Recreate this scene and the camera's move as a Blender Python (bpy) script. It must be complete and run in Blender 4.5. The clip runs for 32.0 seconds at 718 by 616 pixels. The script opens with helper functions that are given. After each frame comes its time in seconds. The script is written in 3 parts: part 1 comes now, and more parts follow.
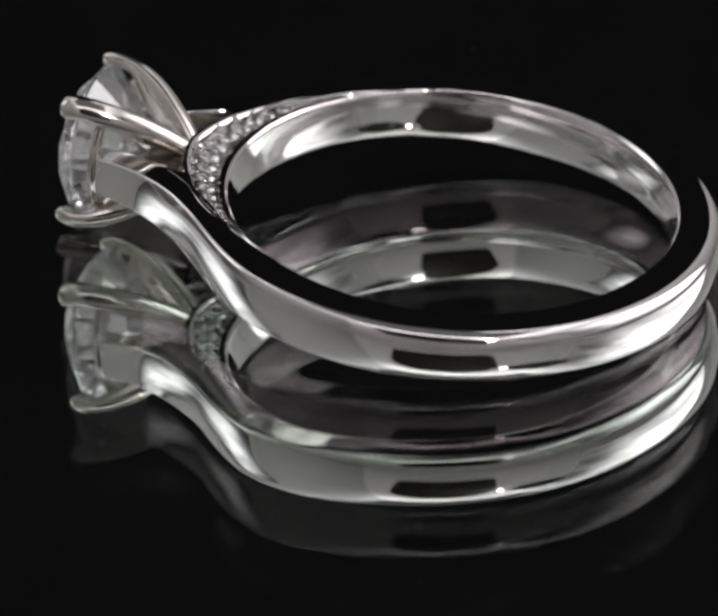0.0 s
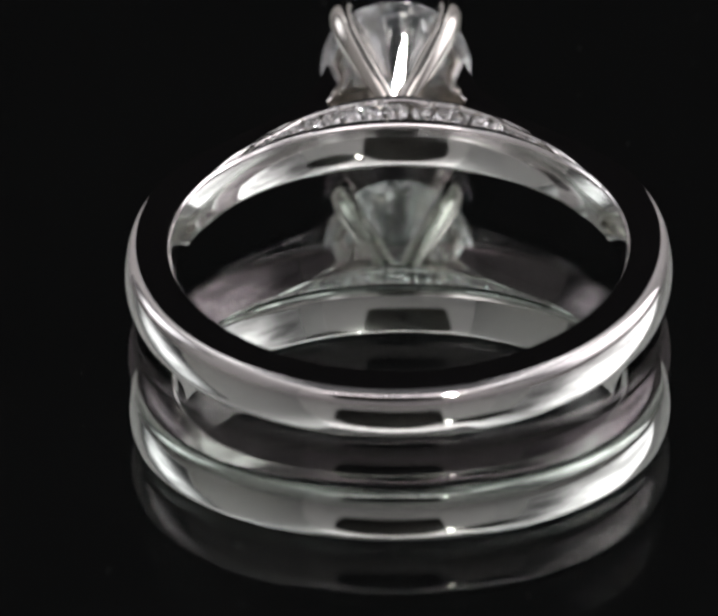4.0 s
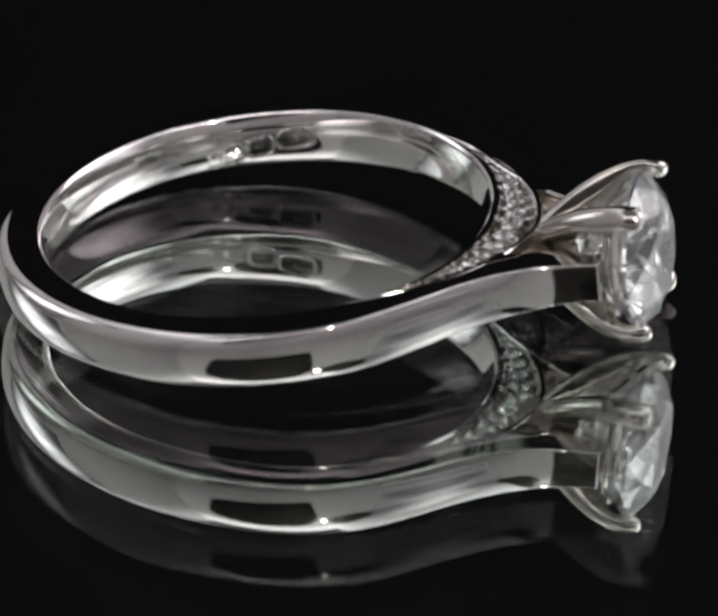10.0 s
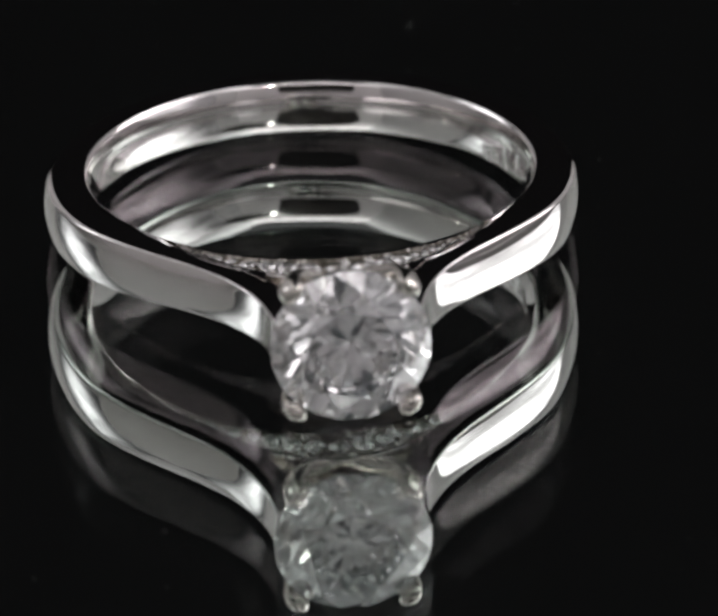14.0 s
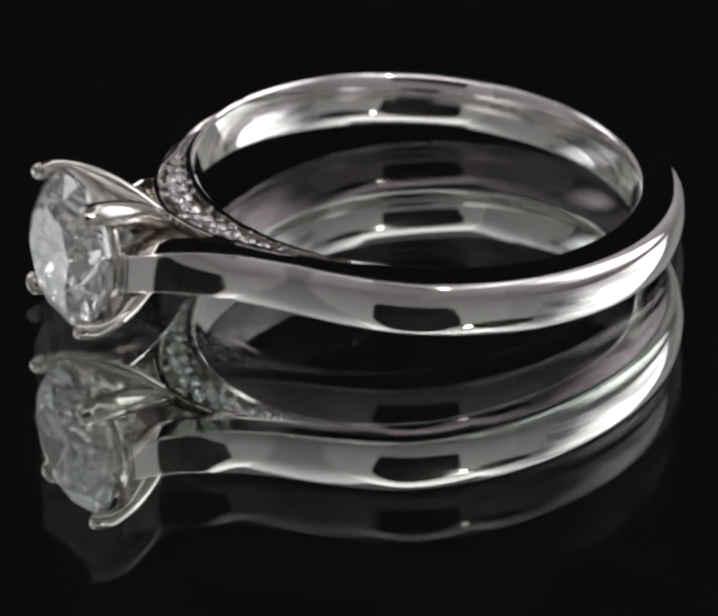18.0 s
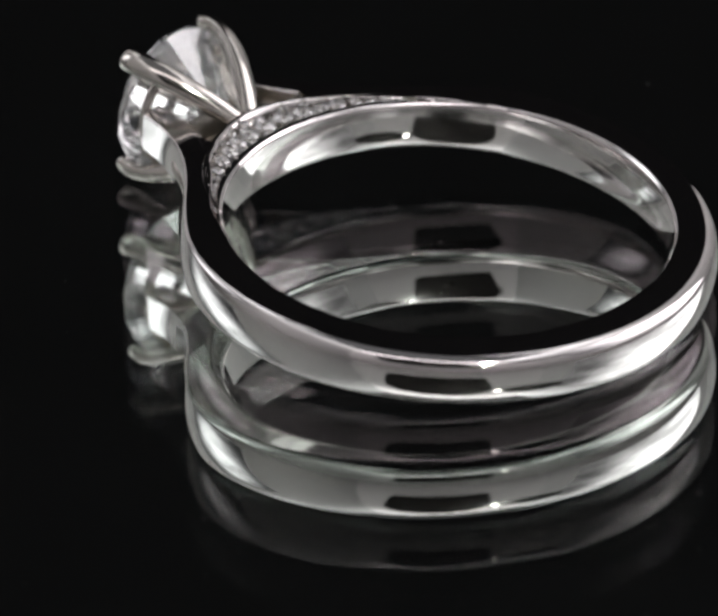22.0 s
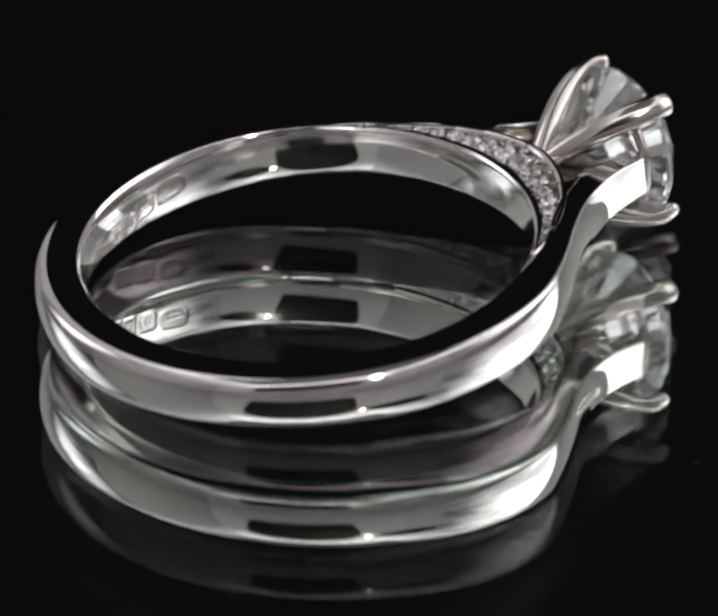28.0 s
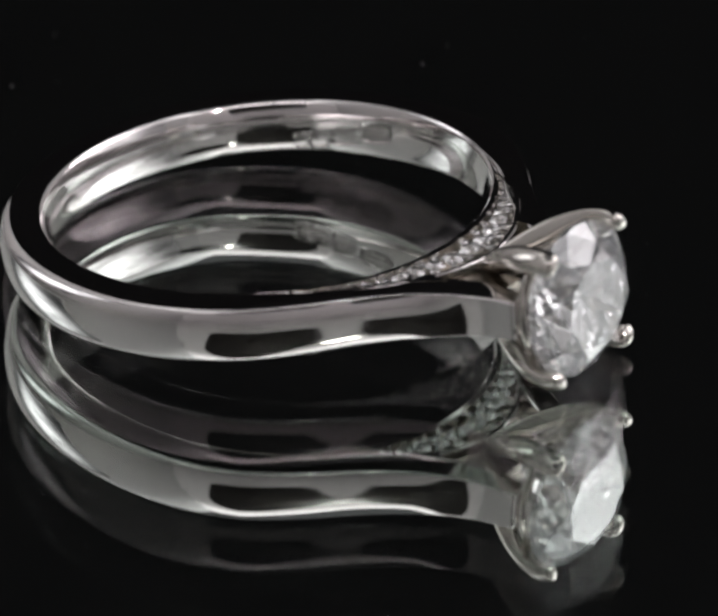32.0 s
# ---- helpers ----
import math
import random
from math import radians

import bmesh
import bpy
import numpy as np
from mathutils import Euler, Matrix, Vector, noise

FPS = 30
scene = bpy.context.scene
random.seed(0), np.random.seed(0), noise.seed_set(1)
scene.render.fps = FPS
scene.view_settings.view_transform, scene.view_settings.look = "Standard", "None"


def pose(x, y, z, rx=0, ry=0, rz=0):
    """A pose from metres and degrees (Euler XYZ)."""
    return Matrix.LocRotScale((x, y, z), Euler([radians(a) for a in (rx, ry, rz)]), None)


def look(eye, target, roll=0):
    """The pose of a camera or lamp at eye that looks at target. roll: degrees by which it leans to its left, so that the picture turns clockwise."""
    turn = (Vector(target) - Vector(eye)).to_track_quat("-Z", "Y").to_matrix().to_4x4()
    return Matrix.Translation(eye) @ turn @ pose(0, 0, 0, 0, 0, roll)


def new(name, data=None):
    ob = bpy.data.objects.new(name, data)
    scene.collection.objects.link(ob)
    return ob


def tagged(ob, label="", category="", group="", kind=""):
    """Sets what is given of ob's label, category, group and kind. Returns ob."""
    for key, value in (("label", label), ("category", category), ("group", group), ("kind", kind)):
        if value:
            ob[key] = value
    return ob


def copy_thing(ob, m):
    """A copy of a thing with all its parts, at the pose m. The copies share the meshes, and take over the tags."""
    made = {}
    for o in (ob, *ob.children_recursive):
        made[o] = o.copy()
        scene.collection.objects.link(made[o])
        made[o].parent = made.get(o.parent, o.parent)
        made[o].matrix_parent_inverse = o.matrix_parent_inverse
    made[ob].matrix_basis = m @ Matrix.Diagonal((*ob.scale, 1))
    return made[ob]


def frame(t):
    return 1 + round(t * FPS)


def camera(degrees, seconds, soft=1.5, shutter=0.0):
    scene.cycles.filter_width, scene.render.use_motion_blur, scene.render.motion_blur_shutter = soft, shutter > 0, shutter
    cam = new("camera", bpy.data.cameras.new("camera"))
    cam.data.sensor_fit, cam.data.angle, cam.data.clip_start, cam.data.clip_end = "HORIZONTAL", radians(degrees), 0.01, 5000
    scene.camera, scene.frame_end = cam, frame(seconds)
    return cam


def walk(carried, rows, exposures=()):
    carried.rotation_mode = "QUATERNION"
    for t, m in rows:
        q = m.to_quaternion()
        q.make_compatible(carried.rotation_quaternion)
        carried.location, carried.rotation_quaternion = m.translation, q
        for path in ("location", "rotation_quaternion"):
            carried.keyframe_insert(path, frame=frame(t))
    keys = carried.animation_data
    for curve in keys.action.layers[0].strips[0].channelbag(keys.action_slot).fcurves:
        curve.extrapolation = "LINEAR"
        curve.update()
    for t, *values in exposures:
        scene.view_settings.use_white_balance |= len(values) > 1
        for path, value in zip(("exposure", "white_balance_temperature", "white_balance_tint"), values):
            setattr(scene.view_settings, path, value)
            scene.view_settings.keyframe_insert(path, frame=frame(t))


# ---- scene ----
# The picture is held by a still camera; the ring turns on a mirror plate.
SECONDS = 32.0
MM = 0.001
cam = camera(6.0, SECONDS, soft=3.2)
cam.data.dof.use_dof = True
cam.data.dof.focus_distance, cam.data.dof.aperture_fstop = 0.2518, 84.0
HOLD = pose(0.0, -223.620 * MM, 119.671 * MM, 61.5243, 0.6335, -0.3365)
walk(cam, [(0.0, HOLD), (SECONDS, HOLD)])

TURN = 360.0 / 20.69            # degrees a second, clockwise from above
RING_AT = (3.402, 0.279, 1.755)  # ring centre from the turning axis, mm
RING_AZ, RING_TILT = 159.4, 4.54

# ---- light ----
world = bpy.data.worlds.new("studio_dark")
world.use_nodes = True
world.node_tree.nodes["Background"].inputs[0].default_value = (0.6, 0.65, 0.8, 1)
world.node_tree.nodes["Background"].inputs[1].default_value = 0.0
scene.world = world
scene.cycles.max_bounces, scene.cycles.transmission_bounces, scene.cycles.glossy_bounces = 28, 28, 16


# ---- materials ----
def material(name):
    m = bpy.data.materials.new(name)
    m.use_nodes = True
    nt = m.node_tree
    return m, nt, nt.nodes["Principled BSDF"]


def add(nt, kind, **inputs):
    n = nt.nodes.new(kind)
    for k, v in inputs.items():
        n.inputs[k.replace("_", " ")].default_value = v
    return n


def metal(name, colour, rough, scratch=0.02, scale=900.0, wavy=0.25):
    """Polished metal with a faint haze of wear and hairline unevenness."""
    m, nt, b = material(name)
    tc = nt.nodes.new("ShaderNodeTexCoord")
    n1 = add(nt, "ShaderNodeTexNoise", Scale=scale, Detail=3.0)
    n2 = add(nt, "ShaderNodeTexNoise", Scale=scale * 0.22, Detail=2.0)
    nt.links.new(tc.outputs["Object"], n1.inputs["Vector"])
    nt.links.new(tc.outputs["Object"], n2.inputs["Vector"])
    mr = add(nt, "ShaderNodeMapRange", From_Min=0.35, From_Max=0.75, To_Min=rough, To_Max=rough * 1.8)
    nt.links.new(n2.outputs["Fac"], mr.inputs["Value"])
    nt.links.new(mr.outputs["Result"], b.inputs["Roughness"])
    bump = add(nt, "ShaderNodeBump", Strength=scratch, Distance=0.00002)
    nt.links.new(n1.outputs["Fac"], bump.inputs["Height"])
    n3 = add(nt, "ShaderNodeTexNoise", Scale=330.0, Detail=1.0)
    nt.links.new(tc.outputs["Object"], n3.inputs["Vector"])
    wave = add(nt, "ShaderNodeBump", Strength=wavy, Distance=0.00004)
    nt.links.new(n3.outputs["Fac"], wave.inputs["Height"])
    nt.links.new(wave.outputs["Normal"], bump.inputs["Normal"])
    nt.links.new(bump.outputs["Normal"], b.inputs["Normal"])
    b.inputs["Base Color"].default_value = (*colour, 1)
    b.inputs["Metallic"].default_value = 1.0
    return m


def matte(name, colour, rough=0.8, spread=0.15, scale=60.0):
    m, nt, b = material(name)
    tc = nt.nodes.new("ShaderNodeTexCoord")
    n = add(nt, "ShaderNodeTexNoise", Scale=scale, Detail=5.0)
    nt.links.new(tc.outputs["Object"], n.inputs["Vector"])
    mix = nt.nodes.new("ShaderNodeMix")
    mix.data_type = "RGBA"
    mix.inputs[6].default_value = (*[c * (1 - spread) for c in colour], 1)
    mix.inputs[7].default_value = (*[min(1, c * (1 + spread)) for c in colour], 1)
    nt.links.new(n.outputs["Fac"], mix.inputs[0])
    nt.links.new(mix.outputs[2], b.inputs["Base Color"])
    bump = add(nt, "ShaderNodeBump", Strength=0.1, Distance=0.0004)
    nt.links.new(n.outputs["Fac"], bump.inputs["Height"])
    nt.links.new(bump.outputs["Normal"], b.inputs["Normal"])
    b.inputs["Roughness"].default_value = rough
    b.inputs["Specular IOR Level"].default_value = 0.1
    return m


def glass(name, ior, colour, lift_tint, haze):
    """Clear stone with a thin pale diffuse share mixed in, which lifts its brightness."""
    m = bpy.data.materials.new(name)
    m.use_nodes = True
    nt = m.node_tree
    nt.nodes.remove(nt.nodes["Principled BSDF"])
    g = add(nt, "ShaderNodeBsdfGlass", Color=(*colour, 1), Roughness=0.0, IOR=ior)
    d = add(nt, "ShaderNodeBsdfDiffuse", Color=(*lift_tint, 1))
    tc = nt.nodes.new("ShaderNodeTexCoord")
    n = add(nt, "ShaderNodeTexNoise", Scale=700.0, Detail=3.0)
    nt.links.new(tc.outputs["Object"], n.inputs["Vector"])
    mr = add(nt, "ShaderNodeMapRange", From_Min=0.3, From_Max=0.7, To_Min=haze * 0.5, To_Max=haze * 1.5)
    nt.links.new(n.outputs["Fac"], mr.inputs["Value"])
    mix = nt.nodes.new("ShaderNodeMixShader")
    nt.links.new(mr.outputs["Result"], mix.inputs[0])
    nt.links.new(g.outputs[0], mix.inputs[1])
    nt.links.new(d.outputs[0], mix.inputs[2])
    nt.links.new(mix.outputs[0], nt.nodes["Material Output"].inputs["Surface"])
    return m


def coated_glass(name, ior, colour, tint):
    """Clear glass whose coating tints what its face mirrors."""
    m, nt, b = material(name)
    b.inputs["Base Color"].default_value = (*colour, 1)
    b.inputs["Specular Tint"].default_value = (*tint, 1)
    b.inputs["Transmission Weight"].default_value = 1.0
    b.inputs["Roughness"].default_value = 0.0
    b.inputs["IOR"].default_value = ior
    return m


def glow(name, colour, strength):
    m = bpy.data.materials.new(name)
    m.use_nodes = True
    nt = m.node_tree
    nt.nodes.remove(nt.nodes["Principled BSDF"])
    e = add(nt, "ShaderNodeEmission", Color=(*colour, 1), Strength=strength)
    nt.links.new(e.outputs[0], nt.nodes["Material Output"].inputs["Surface"])
    return m


WHITE_GOLD = metal("white_gold", (0.75, 0.722, 0.715), 0.05)
HEAD_GOLD = metal("head_gold", (0.63, 0.60, 0.56), 0.095)
PAVE_GOLD = metal("pave_gold", (0.52, 0.50, 0.47), 0.06, 0.15, 3000.0)
STAMP_GOLD = metal("stamp_gold", (0.48, 0.46, 0.45), 0.18, 0.4, 2500.0)
# dull gold with the shade of the recesses put into its colour
WEB_GOLD = metal("shaded_gold", (0.34, 0.315, 0.28), 0.20, 0.2, 2000.0, 0.5)
DIAMOND = glass("diamond", 2.55, (1.0, 1.0, 1.0), (0.78, 0.88, 1.0), 0.026)
SMALL_DIAMOND = glass("small_diamond", 2.42, (0.985, 0.985, 0.985), (0.80, 0.78, 0.76), 0.006)
PLATE_GLASS = coated_glass("plate_glass", 1.47, (0.906, 0.945, 0.928), (1.0, 0.86, 0.93))
SILVER = metal("mirror_silver", (0.76, 0.785, 0.765), 0.0, 0.0, 900.0, 0.0)
BLACK_CLOTH = matte("black_cloth", (0.0044, 0.0043, 0.0046), 1.0)
BLACK_PLASTIC = matte("black_plastic", (0.03, 0.028, 0.027), 0.8)
GREY_CARD = matte("grey_card", (0.26, 0.255, 0.25), 0.9, 0.05, 25.0)
TENT_CLOTH = matte("tent_cloth", (0.62, 0.61, 0.60), 0.9, 0.05, 25.0)  # white cloth, its emission added to stand for light through it
WEST_CLOTH = matte("shade_painted_cloth", (0.46, 0.455, 0.45), 0.9, 0.05, 25.0)  # darker copy of the tent cloth, shade put into its colour and glow
BACK_CLOTH = matte("back_tent_cloth", (0.62, 0.61, 0.60), 0.9, 0.05, 25.0)  # its glow, strongest high up, is added to brighten the diamond


# Adds a cloth glow that grows with height, as fill for the diamond.
def glow_by_height(m, colour, low, high, z0, z1):
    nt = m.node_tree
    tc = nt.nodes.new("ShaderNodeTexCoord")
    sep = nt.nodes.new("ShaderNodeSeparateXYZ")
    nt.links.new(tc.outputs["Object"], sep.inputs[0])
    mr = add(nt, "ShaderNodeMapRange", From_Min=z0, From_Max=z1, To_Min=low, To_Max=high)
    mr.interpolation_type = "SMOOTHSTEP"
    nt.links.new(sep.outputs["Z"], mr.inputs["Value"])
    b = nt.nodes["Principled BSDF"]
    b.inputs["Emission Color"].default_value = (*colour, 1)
    # shade near the floor, put into the glow as a ramp
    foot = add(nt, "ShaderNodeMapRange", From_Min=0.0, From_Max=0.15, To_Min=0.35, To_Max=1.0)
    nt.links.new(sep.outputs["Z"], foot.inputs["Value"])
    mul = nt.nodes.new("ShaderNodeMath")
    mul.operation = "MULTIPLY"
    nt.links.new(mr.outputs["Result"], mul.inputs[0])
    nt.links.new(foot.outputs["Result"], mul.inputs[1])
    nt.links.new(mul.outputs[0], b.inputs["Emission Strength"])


glow_by_height(BACK_CLOTH, (1.0, 0.925, 0.96), 0.17, 2.15, 0.47, 0.87)
glow_by_height(WEST_CLOTH, (0.97, 0.965, 0.985), 0.055, 0.65, 0.38, 0.85)
glow_by_height(TENT_CLOTH, (0.98, 0.965, 1.0), 0.125, 1.35, 0.38, 0.86)
ROOF_FILL = glow("roof_fill", (0.96, 0.96, 1.0), 0.14)   # unseen tent roof, its glow added as fill for the stone
WHITE_PLASTIC = matte("white_plastic", (0.7, 0.7, 0.69), 0.5)


def lit_cloth(name, colour, low, high, reach, off):
    """Cloth lit from behind: brightest beside its middle, falling off to its edges, the shading of soft folds put into
    its glow.
    """
    m = glow(name, colour, low)
    nt = m.node_tree
    e = nt.nodes["Emission"]
    tc = nt.nodes.new("ShaderNodeTexCoord")
    mp = nt.nodes.new("ShaderNodeMapping")
    mp.inputs["Location"].default_value = (0, -off * MM, 0)
    mp.inputs["Scale"].default_value = (1, 1, 0.6)
    ln = nt.nodes.new("ShaderNodeVectorMath")
    ln.operation = "LENGTH"
    nt.links.new(tc.outputs["Object"], mp.inputs["Vector"])
    nt.links.new(mp.outputs["Vector"], ln.inputs[0])
    mr = add(nt, "ShaderNodeMapRange", From_Min=0.0, From_Max=reach * MM, To_Min=high, To_Max=low)
    mr.interpolation_type = "SMOOTHSTEP"
    nt.links.new(ln.outputs["Value"], mr.inputs["Value"])
    lay = nt.nodes.new("ShaderNodeMapping")
    lay.inputs["Scale"].default_value = (1, 9, 26)
    lay.inputs["Rotation"].default_value = (0.25, 0, 0)
    nt.links.new(tc.outputs["Object"], lay.inputs["Vector"])
    fold = add(nt, "ShaderNodeTexNoise", Scale=1.0, Detail=2.0, Distortion=0.6)
    nt.links.new(lay.outputs["Vector"], fold.inputs["Vector"])
    dim = add(nt, "ShaderNodeMapRange", From_Min=0.36, From_Max=0.6, To_Min=0.5, To_Max=1.1)
    nt.links.new(fold.outputs["Fac"], dim.inputs["Value"])
    mul = nt.nodes.new("ShaderNodeMath")
    mul.operation = "MULTIPLY"
    nt.links.new(mr.outputs["Result"], mul.inputs[0])
    nt.links.new(dim.outputs["Result"], mul.inputs[1])
    nt.links.new(mul.outputs[0], e.inputs["Strength"])
    return m


WINDOW_GLOW = lit_cloth("softbox_cloth", (1.0, 0.95, 0.985), 0.3, 4.2, 245.0, -103.0)
NARROW_GLOW = lit_cloth("dim_softbox_cloth", (0.98, 0.965, 1.0), 0.14, 2.7, 108.0, 0.0)
LED_GLOW = glow("led_face", (1.0, 0.97, 0.92), 850.0)


# ---- mesh helpers, all in millimetres ----
def mesh_object(name, verts, faces, mat, parent=None, smooth=True):
    me = bpy.data.meshes.new(name)
    me.from_pydata([tuple(c * MM for c in v) for v in verts], [], faces)
    me.update()
    if smooth:
        me.polygons.foreach_set("use_smooth", [True] * len(me.polygons))
    me.materials.append(mat)
    ob = new(name, me)
    if parent:
        ob.parent = parent
    return ob


def part(name, bm, mat, parent, label="", smooth=False):
    bmesh.ops.recalc_face_normals(bm, faces=bm.faces)
    me = bpy.data.meshes.new(name)
    bm.to_mesh(me)
    bm.free()
    me.materials.append(mat)
    if smooth:
        me.polygons.foreach_set("use_smooth", [True] * len(me.polygons))
    ob = new(name, me)
    ob.parent = parent
    return tagged(ob, label) if label else ob


def box_bm(size, at=(0, 0, 0), bevel=0.0):
    bm = bmesh.new()
    bmesh.ops.create_cube(bm, size=1.0)
    for v in bm.verts:
        v.co = Vector([(v.co[i] * size[i] + at[i]) * MM for i in range(3)])
    if bevel:
        bmesh.ops.bevel(bm, geom=list(bm.edges), offset=bevel * MM, segments=3, profile=0.5, affect="EDGES")
    return bm


def cyl_bm(r1, r2, depth, at=(0, 0, 0), seg=48, turn=None):
    bm = bmesh.new()
    bmesh.ops.create_cone(bm, cap_ends=True, segments=seg, radius1=r1 * MM, radius2=r2 * MM, depth=depth * MM)
    m = Matrix.Translation([c * MM for c in at]) @ (turn or Matrix())
    bmesh.ops.transform(bm, matrix=m, verts=bm.verts)
    return bm


def loft(name, rings, mat, parent, closed=False, caps=True):
    """A skin over rings of points that all have the same count."""
    n, verts, faces = len(rings[0]), [], []
    for r in rings:
        verts.extend(r)
    count = len(rings)
    for i in range(count if closed else count - 1):
        a, b = i * n, ((i + 1) % count) * n
        for j in range(n):
            k = (j + 1) % n
            faces.append((a + j, a + k, b + k, b + j))
    if caps and not closed:
        faces.append(tuple(range(n))[::-1])
        faces.append(tuple((count - 1) * n + j for j in range(n)))
    return mesh_object(name, verts, faces, mat, parent)


def spline(points, steps):
    """A smooth curve through points (Catmull-Rom, by chord length)."""
    pts = [Vector(p) for p in points]
    pts = [2 * pts[0] - pts[1], *pts, 2 * pts[-1] - pts[-2]]
    out = []
    for i in range(1, len(pts) - 2):
        p0, p1, p2, p3 = pts[i - 1:i + 3]
        t0 = 0.0
        t1 = t0 + max((p1 - p0).length, 1e-6) ** 0.5
        t2 = t1 + max((p2 - p1).length, 1e-6) ** 0.5
        t3 = t2 + max((p3 - p2).length, 1e-6) ** 0.5
        for s in range(steps):
            t = t1 + (t2 - t1) * s / steps
            a1 = p0 * ((t1 - t) / (t1 - t0)) + p1 * ((t - t0) / (t1 - t0))
            a2 = p1 * ((t2 - t) / (t2 - t1)) + p2 * ((t - t1) / (t2 - t1))
            a3 = p2 * ((t3 - t) / (t3 - t2)) + p3 * ((t - t2) / (t3 - t2))
            b1 = a1 * ((t2 - t) / (t2 - t0)) + a2 * ((t - t0) / (t2 - t0))
            b2 = a2 * ((t3 - t) / (t3 - t1)) + a3 * ((t - t1) / (t3 - t1))
            out.append(b1 * ((t2 - t) / (t2 - t1)) + b2 * ((t - t1) / (t2 - t1)))
    out.append(pts[-2])
    return out


# ---- the studio round the ring ----
def wall(name, size, at, mat, label, category):
    bm = box_bm(size, at)
    ob = part(name, bm, mat, None)
    return tagged(ob, label, category, kind="structure")


wall("floor", (1000, 1000, 20), (0, 0, -12.65), GREY_CARD, "mid grey card table top under the mirror", "table top")
wall("wall_north", (276, 10, 900), (0, 360, 446.9), BLACK_CLOTH, "black velvet backdrop behind the turning ring", "backdrop")
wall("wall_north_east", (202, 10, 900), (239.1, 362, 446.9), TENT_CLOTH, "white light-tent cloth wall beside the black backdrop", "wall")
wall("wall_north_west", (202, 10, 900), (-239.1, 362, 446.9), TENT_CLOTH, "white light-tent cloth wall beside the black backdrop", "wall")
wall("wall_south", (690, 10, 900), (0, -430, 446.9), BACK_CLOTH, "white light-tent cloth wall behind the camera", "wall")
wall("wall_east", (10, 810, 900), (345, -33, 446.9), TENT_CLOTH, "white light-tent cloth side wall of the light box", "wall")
wall("wall_west", (10, 810, 900), (-345, -33, 446.9), WEST_CLOTH, "light-tent cloth side wall, shade put into its grey", "wall")
wall("ceiling", (720, 820, 10), (0, -33, 902.0), ROOF_FILL, "unseen white tent roof added with a faint fill glow", "ceiling")


def softbox(at, size, facing, cloth, label):
    """A lit cloth face in a slim frame, standing on the table."""
    root = new("softbox")
    root.location = [c * MM for c in at]
    root.rotation_euler[2] = radians(facing)
    w, h = size
    foot = -at[2] - 2.65
    part("diffuser", box_bm((4, w, h), (0, 0, 0)), cloth, root, "glowing white diffuser cloth")
    for s in (-1, 1):
        part("frame_side", box_bm((10, 4, h + 8), (-3, s * (w / 2 + 2.2), 0), 1.0), WHITE_PLASTIC, root)
        part("frame_rail", box_bm((10, w, 4), (-3, 0, s * (h / 2 + 2.2)), 1.0), WHITE_PLASTIC, root)
    part("back_panel", box_bm((6, w + 4, h + 4), (-8.2, 0, 0), 1.5), WHITE_PLASTIC, root)
    part("foot", box_bm((40, w * 0.5, 6), (-8, 0, foot + 3), 1.5), WHITE_PLASTIC, root)
    part("post", box_bm((8, 12, -foot - h / 2 - 4), (-8, 0, (foot - h / 2) / 2 + 2), 1.0), WHITE_PLASTIC, root)
    return tagged(root, label, "softbox", "softboxes beside the ring")


softbox((240, -10, 185), (358, 300), 180, WINDOW_GLOW, "wide softbox with a glowing white diffuser")
softbox((-240, 116, 160), (204, 240), 0, NARROW_GLOW, "smaller softbox with a dimmer glowing white diffuser")


def rod(root, inv, name, p, q, r, mat):
    """A round bar between two places of the world, as a part of root."""
    d = q - p
    bm = bmesh.new()
    bmesh.ops.create_cone(bm, cap_ends=True, segments=20, radius1=r * MM, radius2=r * MM, depth=d.length)
    bmesh.ops.transform(bm, matrix=inv @ Matrix.Translation((p + q) / 2) @ d.to_track_quat("Z", "Y").to_matrix().to_4x4(), verts=bm.verts)
    return part(name, bm, mat, root)


def around(az, el, dist):
    """A place by its bearing from the camera's side, its height angle and its distance from the ring."""
    a, e = radians(az), radians(el)
    return Vector((dist * math.cos(e) * math.sin(a), -dist * math.cos(e) * math.cos(a), dist * math.sin(e))) * MM


def film_camera():
    root = new("video_camera")
    root.matrix_world = HOLD
    inv = HOLD.inverted()
    # body: flat underneath, its top one long arch
    outline = []
    for a in range(0, 181, 12):
        k = radians(a)
        outline.append((-20 + 96 * math.copysign(abs(math.cos(k)) ** 0.75, math.cos(k)), 42 + 95 * math.sin(k)))
    outline += [(-116, -49), (-111, -58), (-103, -60), (63, -60), (71, -58), (76, -49)]
    rings = []
    for z, f in ((11, 0.90), (14, 0.96), (20, 1.0), (92, 1.0), (101, 0.93)):
        rings.append([(-20 + (x + 20) * f, 30 + (y - 30) * f, z) for x, y in outline])
    body = loft("body", rings, BLACK_PLASTIC, root)
    tagged(body, "matt black camera body with an arched top")
    part("lens_barrel", cyl_bm(14, 14, 16, (0, 0, 13)), BLACK_PLASTIC, root, "black lens barrel", True)
    back = HOLD @ (Vector((-20, 18, 100)) * MM)
    rod(root, inv, "wall_bracket", back, Vector((back.x, -0.426, back.z + 0.04)), 8, BLACK_PLASTIC)
    return tagged(root, "matt black video camera that films the ring", "camera")


film_camera()


